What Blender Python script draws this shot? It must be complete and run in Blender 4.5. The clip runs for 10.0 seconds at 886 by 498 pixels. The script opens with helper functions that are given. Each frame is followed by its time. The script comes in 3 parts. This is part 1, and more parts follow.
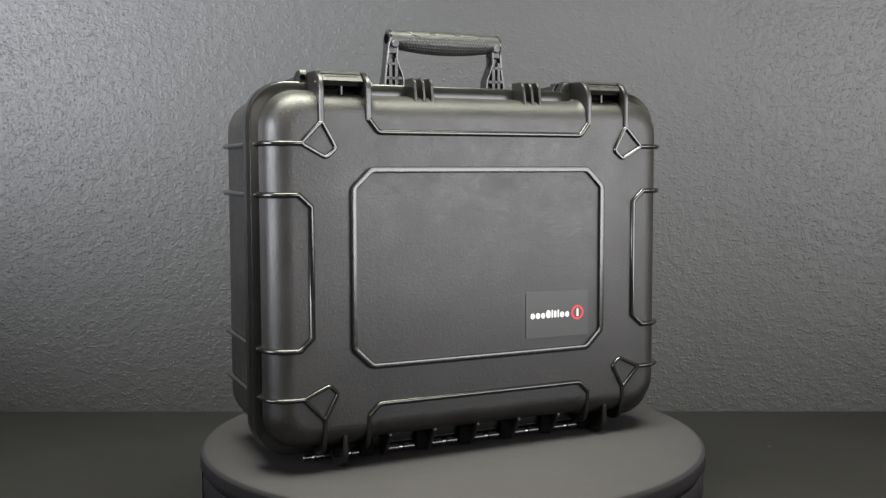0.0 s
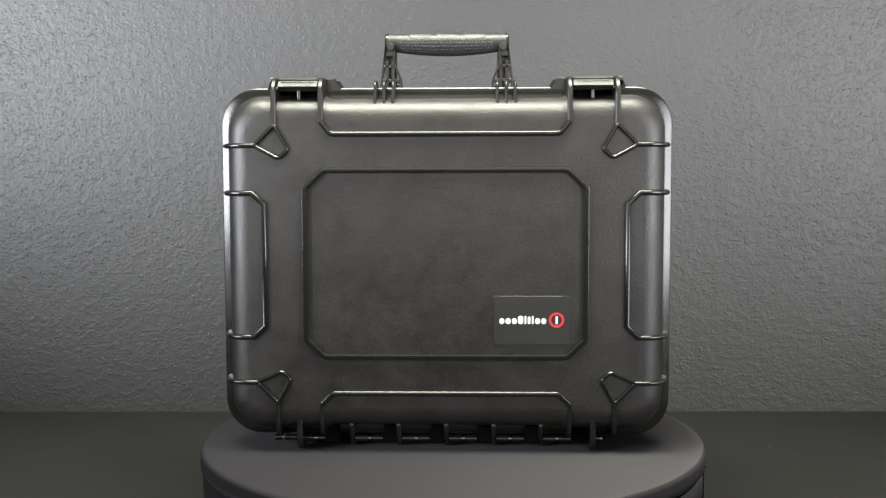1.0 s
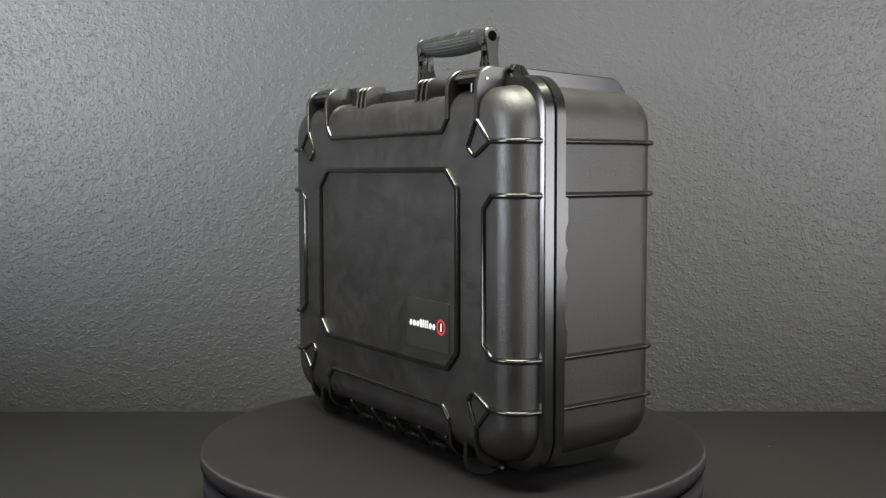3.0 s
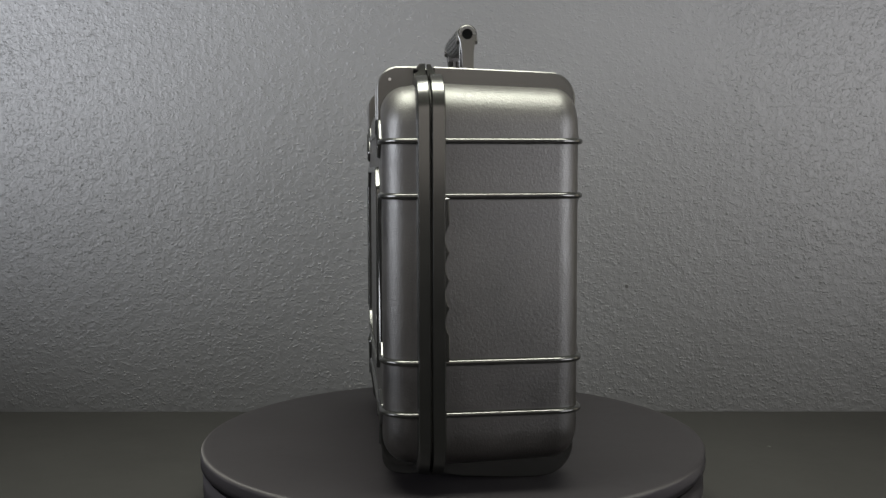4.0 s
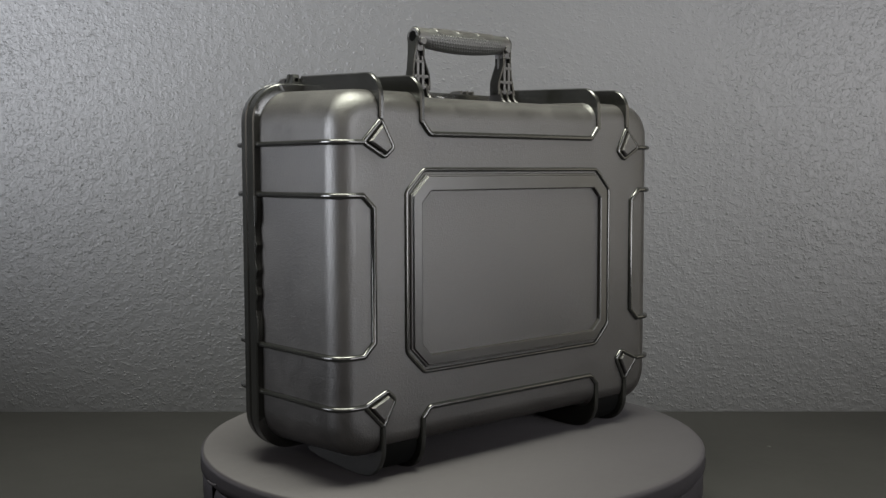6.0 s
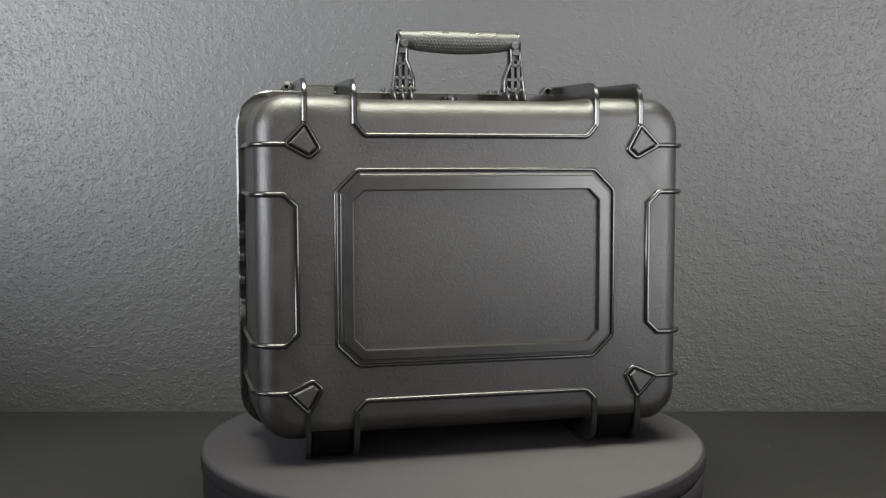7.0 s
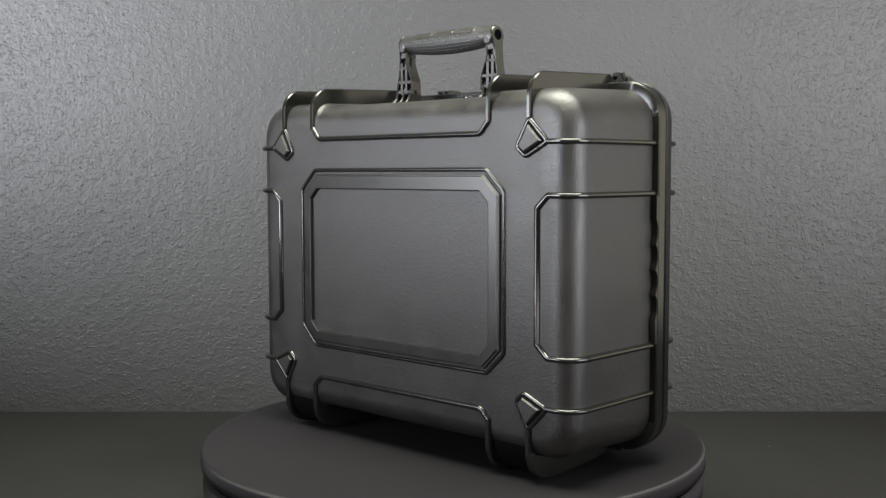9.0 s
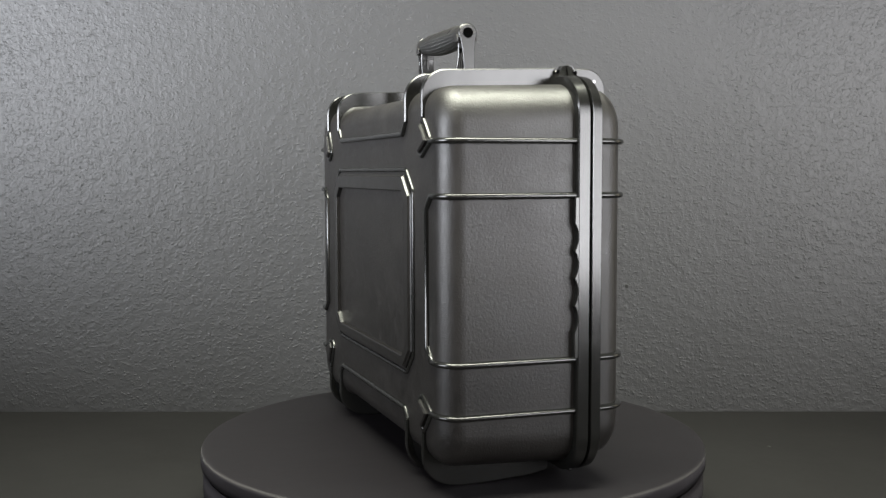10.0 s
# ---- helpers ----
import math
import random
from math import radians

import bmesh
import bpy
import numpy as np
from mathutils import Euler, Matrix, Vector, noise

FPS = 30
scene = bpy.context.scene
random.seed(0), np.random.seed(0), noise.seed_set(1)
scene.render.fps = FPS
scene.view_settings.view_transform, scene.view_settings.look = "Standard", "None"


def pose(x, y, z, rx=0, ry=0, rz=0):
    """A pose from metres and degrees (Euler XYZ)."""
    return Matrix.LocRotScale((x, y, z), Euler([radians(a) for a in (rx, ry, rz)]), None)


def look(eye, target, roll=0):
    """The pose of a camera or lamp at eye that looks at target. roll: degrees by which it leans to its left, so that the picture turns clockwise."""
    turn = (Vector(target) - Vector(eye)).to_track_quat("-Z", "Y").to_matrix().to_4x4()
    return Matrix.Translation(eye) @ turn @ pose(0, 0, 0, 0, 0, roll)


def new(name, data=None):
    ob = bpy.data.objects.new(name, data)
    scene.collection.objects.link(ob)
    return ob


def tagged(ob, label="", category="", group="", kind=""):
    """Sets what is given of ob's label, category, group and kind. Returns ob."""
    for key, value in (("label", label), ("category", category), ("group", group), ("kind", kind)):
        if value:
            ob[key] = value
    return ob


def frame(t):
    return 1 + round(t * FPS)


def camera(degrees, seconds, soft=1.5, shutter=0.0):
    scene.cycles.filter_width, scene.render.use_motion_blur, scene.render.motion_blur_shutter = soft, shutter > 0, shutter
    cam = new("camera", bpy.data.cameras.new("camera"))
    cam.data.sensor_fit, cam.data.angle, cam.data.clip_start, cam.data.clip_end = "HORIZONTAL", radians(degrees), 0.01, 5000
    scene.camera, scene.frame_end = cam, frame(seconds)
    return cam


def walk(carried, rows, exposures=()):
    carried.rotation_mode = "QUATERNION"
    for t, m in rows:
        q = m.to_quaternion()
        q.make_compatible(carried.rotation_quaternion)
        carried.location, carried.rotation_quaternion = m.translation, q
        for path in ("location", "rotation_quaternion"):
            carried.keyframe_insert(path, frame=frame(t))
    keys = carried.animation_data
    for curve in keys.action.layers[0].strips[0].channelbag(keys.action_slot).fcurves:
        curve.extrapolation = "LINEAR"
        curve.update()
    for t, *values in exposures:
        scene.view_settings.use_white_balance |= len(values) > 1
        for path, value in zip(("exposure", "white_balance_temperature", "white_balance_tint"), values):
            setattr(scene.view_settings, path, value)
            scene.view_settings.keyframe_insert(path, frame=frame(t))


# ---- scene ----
# ---- camera ----
cam = camera(46.48, 10.0, soft=1.4)
EYE = pose(0.0026, -1.1567, 0.3216, 85.679, 0.154, 0.622)
# automatic exposure drifts as the case turns
walk(cam, [(0.0, EYE), (10.0, EYE)], [
    (0.0, -0.08), (0.5, 0.02), (1.0, 0.10), (1.5, 0.02), (2.0, -0.13), (2.6, -0.12), (3.5, 0.0), (4.0, 0.0), (4.5, 0.03), (5.0, 0.03), (5.5, 0.03), (6.3, 0.0),
    (7.0, -0.03), (7.5, 0.08), (8.0, 0.05), (8.5, -0.10), (9.0, -0.05), (9.5, 0.0), (10.0, -0.04)])

# ---- light ----
world = bpy.data.worlds.new("world")
scene.world = world
world.use_nodes = True
world.node_tree.nodes["Background"].inputs[0].default_value = (0.9, 1.0, 1.0, 1)
world.node_tree.nodes["Background"].inputs[1].default_value = 0.01


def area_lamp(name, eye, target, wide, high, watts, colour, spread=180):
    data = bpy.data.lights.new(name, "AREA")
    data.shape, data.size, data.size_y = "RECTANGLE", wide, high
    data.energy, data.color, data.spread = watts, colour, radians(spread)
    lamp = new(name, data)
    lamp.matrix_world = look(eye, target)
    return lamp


area_lamp("softbox_lamp", (-1.40, -0.82, 0.70), (-0.46, 0.0, 1.26), 0.85, 1.05, 45, (0.91, 0.94, 1.0), 103)
area_lamp("softbox_lamp", (1.34, -0.96, 0.62), (0.43, 0.0, 1.14), 1.12, 1.15, 25.5, (0.965, 0.965, 0.99), 103)
# added fill, no such source known: brightens faces turned to the camera
area_lamp("front_fill_lamp", (0.0, -2.32, 0.92), (0.0, 0.0, 0.30), 1.9, 1.0, 12.5, (1.0, 0.92, 0.82))
# added unseen lamp in place of warm surroundings mirrored in the case
area_lamp("side_fill_lamp", (1.50, 0.12, 0.50), (0, 0.1, 0.3), 0.55, 1.1, 2.6, (1.0, 0.93, 0.74))
area_lamp("ceiling_lamp", (0.0, -0.28, 1.40), (0.0, -0.24, 0), 1.2, 0.45, 24.0, (0.985, 1.0, 0.84), 96)
scene.view_settings.exposure = 0.0

# ---- materials ----


def material(name):
    m = bpy.data.materials.new(name)
    m.use_nodes = True
    return m, m.node_tree, m.node_tree.nodes["Principled BSDF"]


def add(tree, kind, **values):
    n = tree.nodes.new(kind)
    for key, value in values.items():
        n.inputs[key.replace("_", " ")].default_value = value
    return n


def ramp(tree, source, stops, between="LINEAR"):
    r = tree.nodes.new("ShaderNodeValToRGB")
    r.color_ramp.interpolation = between
    while len(r.color_ramp.elements) < len(stops):
        r.color_ramp.elements.new(0.5)
    for e, (at, c) in zip(r.color_ramp.elements, stops):
        e.position, e.color = at, (c if isinstance(c, tuple) else (c, c, c)) + (1,)
    tree.links.new(source, r.inputs[0])
    return r.outputs[0]


def math_node(tree, kind, a, b):
    n = tree.nodes.new("ShaderNodeMath")
    n.operation = kind
    for socket, value in zip(n.inputs, (a, b)):
        if isinstance(value, (int, float)):
            socket.default_value = value
        else:
            tree.links.new(value, socket)
    return n.outputs[0]


def bumped(tree, shader, heights):
    """Chains bump nodes: (height socket, strength, distance)."""
    last = None
    for socket, strength, distance in heights:
        b = add(tree, "ShaderNodeBump", Strength=strength, Distance=distance)
        tree.links.new(socket, b.inputs["Height"])
        if last:
            tree.links.new(last.outputs[0], b.inputs["Normal"])
        last = b
    tree.links.new(last.outputs[0], shader.inputs["Normal"])


def plastic(name, low, high, rough_low, rough_high, grain, warm=1.0, pebble=0.0):
    m, tree, shader = material(name)
    at = tree.nodes.new("ShaderNodeTexCoord")
    fine = add(tree, "ShaderNodeTexNoise", Scale=580.0, Detail=3.0, Roughness=0.65)
    blot = add(tree, "ShaderNodeTexNoise", Scale=22.0, Detail=4.0, Roughness=0.65)
    smear = add(tree, "ShaderNodeTexNoise", Scale=75.0, Detail=5.0, Roughness=0.7, Distortion=0.8)
    fleck = add(tree, "ShaderNodeTexNoise", Scale=280.0, Detail=2.0, Roughness=0.6)
    for n in (fine, blot, smear, fleck):
        tree.links.new(at.outputs["Object"], n.inputs["Vector"])
    both = math_node(tree, "MULTIPLY", math_node(tree, "ADD", blot.outputs["Fac"], smear.outputs["Fac"]), 0.39)
    both = math_node(tree, "ADD", both, math_node(tree, "MULTIPLY", fleck.outputs["Fac"], 0.22))
    tree.links.new(ramp(tree, both, [(0.40, (low * warm, low, low * 0.92)), (0.62, (high * warm, high, high * 0.92))]), shader.inputs["Base Color"])
    tree.links.new(ramp(tree, both, [(0.38, rough_low), (0.62, rough_high)]), shader.inputs["Roughness"])
    shader.inputs["Specular IOR Level"].default_value = 0.60
    heights = [(fine.outputs["Fac"], grain, 0.0006)] if grain > 0.1 else []
    if pebble:
        coarse = add(tree, "ShaderNodeTexNoise", Scale=400.0, Detail=2.0, Roughness=0.6)
        tree.links.new(at.outputs["Object"], coarse.inputs["Vector"])
        heights.insert(0, (coarse.outputs["Fac"], pebble, 0.0009))
    if heights:
        bumped(tree, shader, heights)
    return m


SHELL = plastic("black_textured_plastic", 0.0054, 0.0112, 0.39, 0.53, 0.42, 1.15, 0.24)
SATIN = plastic("black_satin_plastic", 0.0065, 0.0100, 0.29, 0.38, 0.08, 1.1)
TRIM = plastic("black_smooth_plastic", 0.007, 0.008, 0.19, 0.25, 0.08)
DARK = plastic("black_rubber", 0.008, 0.012, 0.6, 0.75, 0.2)


def plain(name, colour, rough, metal=0.0):
    m, tree, shader = material(name)
    noise_node = add(tree, "ShaderNodeTexNoise", Scale=120.0, Detail=3.0)
    at = tree.nodes.new("ShaderNodeTexCoord")
    tree.links.new(at.outputs["Object"], noise_node.inputs["Vector"])
    dim = tuple(c * 0.85 for c in colour)
    tree.links.new(ramp(tree, noise_node.outputs["Fac"], [(0.35, dim), (0.65, colour)]), shader.inputs["Base Color"])
    shader.inputs["Roughness"].default_value, shader.inputs["Metallic"].default_value = rough, metal
    return m


GRIP = plastic("rubber_grip", 0.009, 0.013, 0.42, 0.52, 0.2)
# matt black for solids that stand for shade in holes and slits
SHADE_BLACK = plain("recess_shade_black", (0.002, 0.002, 0.002), 1.0)
SHADE_BLACK.node_tree.nodes["Principled BSDF"].inputs["Specular IOR Level"].default_value = 0.0
# shade under the case is put into this near-black, sheenless colour
FOOT = plain("shaded_black_plastic", (0.0018, 0.0018, 0.0018), 0.95)
FOOT.node_tree.nodes["Principled BSDF"].inputs["Specular IOR Level"].default_value = 0.06
STEEL = plain("polished_steel", (0.32, 0.32, 0.33), 0.3, 1.0)
FILM = plastic("label_film", 0.0130, 0.0155, 0.41, 0.47, 0.05)
WHITE = plain("white_print", (0.85, 0.85, 0.85), 0.5)
RED = plain("red_print", (0.62, 0.03, 0.035), 0.5)
CEILING = plain("white_ceiling_paint", (0.6, 0.6, 0.58), 0.9)
ROOM = plain("warm_grey_room_paint", (0.10, 0.095, 0.088), 0.9)


def wall_paint():
    m, tree, shader = material("grey_orange_peel_paint")
    at = tree.nodes.new("ShaderNodeTexCoord")
    warp = add(tree, "ShaderNodeTexNoise", Scale=160.0, Detail=2.0)
    tree.links.new(at.outputs["Object"], warp.inputs["Vector"])
    flat = tree.nodes.new("ShaderNodeMapping")
    flat.inputs["Scale"].default_value = (0.78, 1.0, 1.12)
    tree.links.new(at.outputs["Object"], flat.inputs["Vector"])
    mix = tree.nodes.new("ShaderNodeMixRGB")
    mix.blend_type = "ADD"
    mix.inputs[0].default_value = 0.009
    tree.links.new(flat.outputs[0], mix.inputs[1])
    tree.links.new(warp.outputs["Color"], mix.inputs[2])
    fine = add(tree, "ShaderNodeTexNoise", Scale=300.0, Detail=2.5)
    roll = add(tree, "ShaderNodeTexNoise", Scale=95.0, Detail=2.0)
    big = add(tree, "ShaderNodeTexNoise", Scale=3.0, Detail=3.0)
    for n in (fine, roll, big):
        tree.links.new(at.outputs["Object"], n.inputs["Vector"])
    blobs = []
    for scale, share in ((205.0, 0.40), (340.0, 0.40)):
        v = add(tree, "ShaderNodeTexVoronoi", Scale=scale)
        tree.links.new(mix.outputs[0], v.inputs["Vector"])
        dome = ramp(tree, v.outputs["Distance"], [(0.02, 1.0), (0.66, 0.0)], "EASE")
        keep = tree.nodes.new("ShaderNodeSeparateColor")
        tree.links.new(v.outputs["Color"], keep.inputs[0])
        blobs.append(math_node(tree, "MULTIPLY", dome, ramp(tree, keep.outputs[0], [(share, 0.0), (share + 0.5, 1.0)])))
    tree.links.new(ramp(tree, big.outputs["Fac"], [(0.3, (0.032, 0.032, 0.0328)), (0.7, (0.039, 0.039, 0.0400))]), shader.inputs["Base Color"])
    tree.links.new(ramp(tree, fine.outputs["Fac"], [(0.3, 0.47), (0.7, 0.55)]), shader.inputs["Roughness"])
    shader.inputs["Specular IOR Level"].default_value = 0.62
    bumped(tree, shader, [(roll.outputs["Fac"], 0.6, 0.0018), (blobs[0], 0.7, 0.00080), (blobs[1], 0.6, 0.00050), (fine.outputs["Fac"], 0.36, 0.0006)])
    return m


def fabric(name, low, high, grain=None):
    m, tree, shader = material(name)
    at = tree.nodes.new("ShaderNodeTexCoord")
    weave = add(tree, "ShaderNodeTexNoise", Scale=1100.0, Detail=2.0)
    soft_noise = add(tree, "ShaderNodeTexNoise", Scale=9.0, Detail=4.0, Roughness=0.6)
    for n in (weave, soft_noise):
        tree.links.new(at.outputs["Object"], n.inputs["Vector"])
    tree.links.new(ramp(tree, soft_noise.outputs["Fac"], [(0.3, low), (0.7, high)]), shader.inputs["Base Color"])
    shader.inputs["Roughness"].default_value = 0.95
    shader.inputs["Specular IOR Level"].default_value = 0.2
    if grain is not None:
        # the weave has a grain: its sheen is wide across the threads and narrow along them
        way = tree.nodes.new("ShaderNodeVectorTransform")
        way.vector_type, way.convert_from, way.convert_to = "VECTOR", "OBJECT", "WORLD"
        way.inputs[0].default_value = (math.cos(radians(grain)), math.sin(radians(grain)), 0)
        tree.links.new(way.outputs[0], shader.inputs["Tangent"])
        shader.inputs["Roughness"].default_value = 0.72
        shader.inputs["Specular IOR Level"].default_value = 0.40
        shader.inputs["Specular Tint"].default_value = (1.0, 0.95, 1.0, 1)
        shader.inputs["Anisotropic"].default_value = 0.85
    bumped(tree, shader, [(soft_noise.outputs["Fac"], 0.15, 0.01), (weave.outputs["Fac"], 0.4, 0.0005)])
    return m


WALL = wall_paint()
CLOTH = fabric("charcoal_cloth", (0.0108, 0.0099, 0.0113), (0.0126, 0.0116, 0.0132), 62)
TABLE = fabric("black_table_cloth", (0.0124, 0.0119, 0.0118), (0.0150, 0.0145, 0.0143))

# ---- mesh helpers ----


def finish(name, bm, mat, parent=None, label="", sharp=38):
    bmesh.ops.recalc_face_normals(bm, faces=bm.faces)
    me = bpy.data.meshes.new(name)
    for face in bm.faces:
        face.smooth = True
    bm.to_mesh(me)
    bm.free()
    me.set_sharp_from_angle(angle=radians(sharp))
    me.materials.append(mat)
    ob = new(name, me)
    if parent:
        ob.parent = parent
    return tagged(ob, label)


def part(name, bm, mat, parent, label="", sharp=38):
    return finish(name, bm, mat, parent, label, sharp)


def rings(bm, loops, closed=True, caps=True):
    """Joins equal loops of points into a skin."""
    rows = [[bm.verts.new(p) for p in loop] for loop in loops]
    n = len(rows[0])
    for a, b in zip(rows, rows[1:]):
        for i in range(n if closed else n - 1):
            j = (i + 1) % n
            bm.faces.new((a[i], a[j], b[j], b[i]))
    if caps:
        bm.faces.new(rows[0][::-1])
        bm.faces.new(rows[-1])
    return rows


def round_rect(w, h, r, cz, y, steps=9, dip=0.0):
    """A rounded rectangle of half width w and half height h about (0, cz), in the plane y; dip: how far its top and underside sink in the middle."""
    out = []
    for cx, sz, start in ((w - r, h - r, 0), (-w + r, h - r, 90), (-w + r, -h + r, 180), (w - r, -h + r, 270)):
        for k in range(steps + 1):
            a = radians(start + 90 * k / steps)
            out.append((cx + r * math.cos(a), y, cz + sz + r * math.sin(a)))
        if dip and start in (0, 180):
            way = 1 if start == 0 else -1
            for x, d in ((0.1262, 0), (0.1250, 0.25), (0.1225, 0.8), (0.1200, 1), (-0.1200, 1), (-0.1225, 0.8), (-0.1250, 0.25), (-0.1262, 0)):
                out.append((way * x, y, cz + way * (h - dip * d)))
    return out


def inset(poly, d):
    """Moves each corner of a closed outline inwards by d (outline anticlockwise)."""
    out = []
    n = len(poly)
    for i in range(n):
        p, q, s = Vector(poly[i - 1]), Vector(poly[i]), Vector(poly[(i + 1) % n])
        e1, e2 = (q - p).normalized(), (s - q).normalized()
        n1, n2 = Vector((-e1.y, e1.x)), Vector((-e2.y, e2.x))
        m = (n1 + n2)
        m = m / max(0.35, m.dot(n1)) if m.length > 1e-6 else n1
        out.append(q + m * d)
    return [tuple(v) for v in out]


def area2(poly):
    return sum(a[0] * b[1] - b[0] * a[1] for a, b in zip(poly, poly[1:] + poly[:1]))


def plate(bm, poly, lo, hi, axis, c=0.0008):
    """A plate with chamfered rims: an outline, pulled from lo to hi along an axis (outline in the other two)."""
    poly = list(poly)
    if area2(poly) < 0:
        poly = poly[::-1]
    small = inset(poly, c)

    def at(p, v):
        if axis == "x":
            return (v, p[0], p[1])
        if axis == "y":
            return (p[0], v, p[1])
        return (p[0], p[1], v)
    rings(bm, [[at(p, lo) for p in small], [at(p, lo + c) for p in poly], [at(p, hi - c) for p in poly], [at(p, hi) for p in small]])


def box(bm, x0, x1, y0, y1, z0, z1, c=0.0008):
    plate(bm, [(x0, y0), (x1, y0), (x1, y1), (x0, y1)], z0, z1, "z", c)


def tube(bm, a, b, r, n=14, c=0.0):
    """A round bar from a to b."""
    a, b = Vector(a), Vector(b)
    d = (b - a).normalized()
    u = d.orthogonal().normalized()
    v = d.cross(u)

    def ring(p, q):
        return [tuple(p + (u * math.cos(2 * math.pi * k / n) + v * math.sin(2 * math.pi * k / n)) * q) for k in range(n)]
    if c:
        rings(bm, [ring(a, r - c), ring(a + d * c, r), ring(b - d * c, r), ring(b, r - c)])
    else:
        rings(bm, [ring(a, r), ring(b, r)])


def sweep(bm, points, normals, width, height, closed=False, sink=0.0042, flat=False):
    """A raised rib with a rounded top along a line of points on a surface."""
    w = width / 2
    profile = [(-sink, -w)] + [(height * math.sin(radians(a)), -w * math.cos(radians(a))) for a in (14, 34, 52, 70, 110, 128, 146, 166)] + [(-sink, w)]
    if flat:
        profile = [(-sink, -w), (height * 0.35, -w * 0.99), (height * 0.75, -w * 0.93), (height * 0.96, -w * 0.82), (height, -w * 0.66), (height, w * 0.66), (height * 0.96, w * 0.82), (height * 0.75, w * 0.93), (height * 0.35, w * 0.99), (-sink, w)]
    points = [Vector(p) for p in points]
    normals = [Vector(n).normalized() for n in normals]
    n = len(points)
    loops = []
    for i in range(n):
        before = points[i] - points[i - 1] if (i or closed) else points[1] - points[0]
        after = points[(i + 1) % n] - points[i] if (i < n - 1 or closed) else before
        b1, b2 = normals[i].cross(before).normalized(), normals[i].cross(after).normalized()
        m = b1 + b2
        m = m / max(0.4, m.dot(b1))
        loops.append([tuple(points[i] + normals[i] * a + m * b) for a, b in profile])
    if closed:
        loops.append(loops[0])
        rings(bm, loops, True, False)
        bmesh.ops.remove_doubles(bm, verts=bm.verts, dist=1e-6)
    else:
        rings(bm, loops)


def arc(cx, cy, r, a0, a1, n):
    return [(cx + r * math.cos(radians(a0 + (a1 - a0) * k / n)), cy + r * math.sin(radians(a0 + (a1 - a0) * k / n))) for k in range(n + 1)]


# ---- setting ----
TOP = 0.0235      # top of the turntable
TABLE_Z = -0.06
WALL_Y = 0.47


def slab(name, x0, x1, y0, y1, z0, z1, mat, label, category):
    bm = bmesh.new()
    box(bm, x0, x1, y0, y1, z0, z1, 0.002)
    return tagged(finish(name, bm, mat), label, category, kind="structure")


slab("wall_north", -2.5, 2.5, WALL_Y, WALL_Y + 0.12, -0.9, 2.3, WALL, "grey painted wall with rough orange peel texture", "wall")
# the other walls and the ceiling are unseen, added for the case to reflect
slab("wall_south", -2.5, 2.5, -3.2, -3.08, -0.9, 2.3, ROOM, "plain dark grey wall, unseen, added for reflections", "wall")
slab("wall_west", -2.62, -2.5, -3.2, WALL_Y + 0.12, -0.9, 2.3, ROOM, "plain dark grey wall, unseen, added for reflections", "wall")
slab("wall_east", 2.5, 2.62, -3.2, WALL_Y + 0.12, -0.9, 2.3, ROOM, "plain dark grey wall, unseen, added for reflections", "wall")
slab("ceiling", -2.62, 2.62, -3.2, WALL_Y + 0.12, 2.3, 2.4, CEILING, "plain white ceiling, unseen, added for reflections", "ceiling")
slab("floor", -2.62, 2.62, -3.2, WALL_Y + 0.12, -1.0, -0.9, ROOM, "plain dark floor under the table", "floor")

WALL_NORTH = bpy.data.objects["wall_north"]
for x, z, r in ((0.1230, 0.6480, 0.0022), (0.2750, 0.1390, 0.0030), (-0.5100, 0.2500, 0.0016)):
    bm = bmesh.new()
    tube(bm, (x, WALL_Y - 0.0006, z), (x + 0.0006, WALL_Y + 0.002, z), r, 9, 0.0004)
    part("dark_spot", bm, DARK, WALL_NORTH, "small dark spot on the paint")


def table():
    top = tagged(new("table"), "table covered in matt black cloth against a grey wall", "table")
    bm = bmesh.new()
    box(bm, -1.6, 1.6, -0.62, WALL_Y - 0.004, TABLE_Z - 0.03, TABLE_Z, 0.006)
    part("tabletop", bm, TABLE, top, "matt black cloth cover")
    for x in (-1.5, 1.5):
        for y in (-0.54, 0.36):
            bm = bmesh.new()
            box(bm, x - 0.03, x + 0.03, y - 0.03, y + 0.03, -0.9, TABLE_Z - 0.03, 0.003)
            part("leg", bm, DARK, top)
    bm = bmesh.new()
    tube(bm, (0.437, 0.250, TABLE_Z - 0.001), (0.437, 0.250, TABLE_Z + 0.0012), 0.0026, 9, 0.0008)
    part("lint", bm, DARK, top, "dark speck of lint on the cloth")


table()


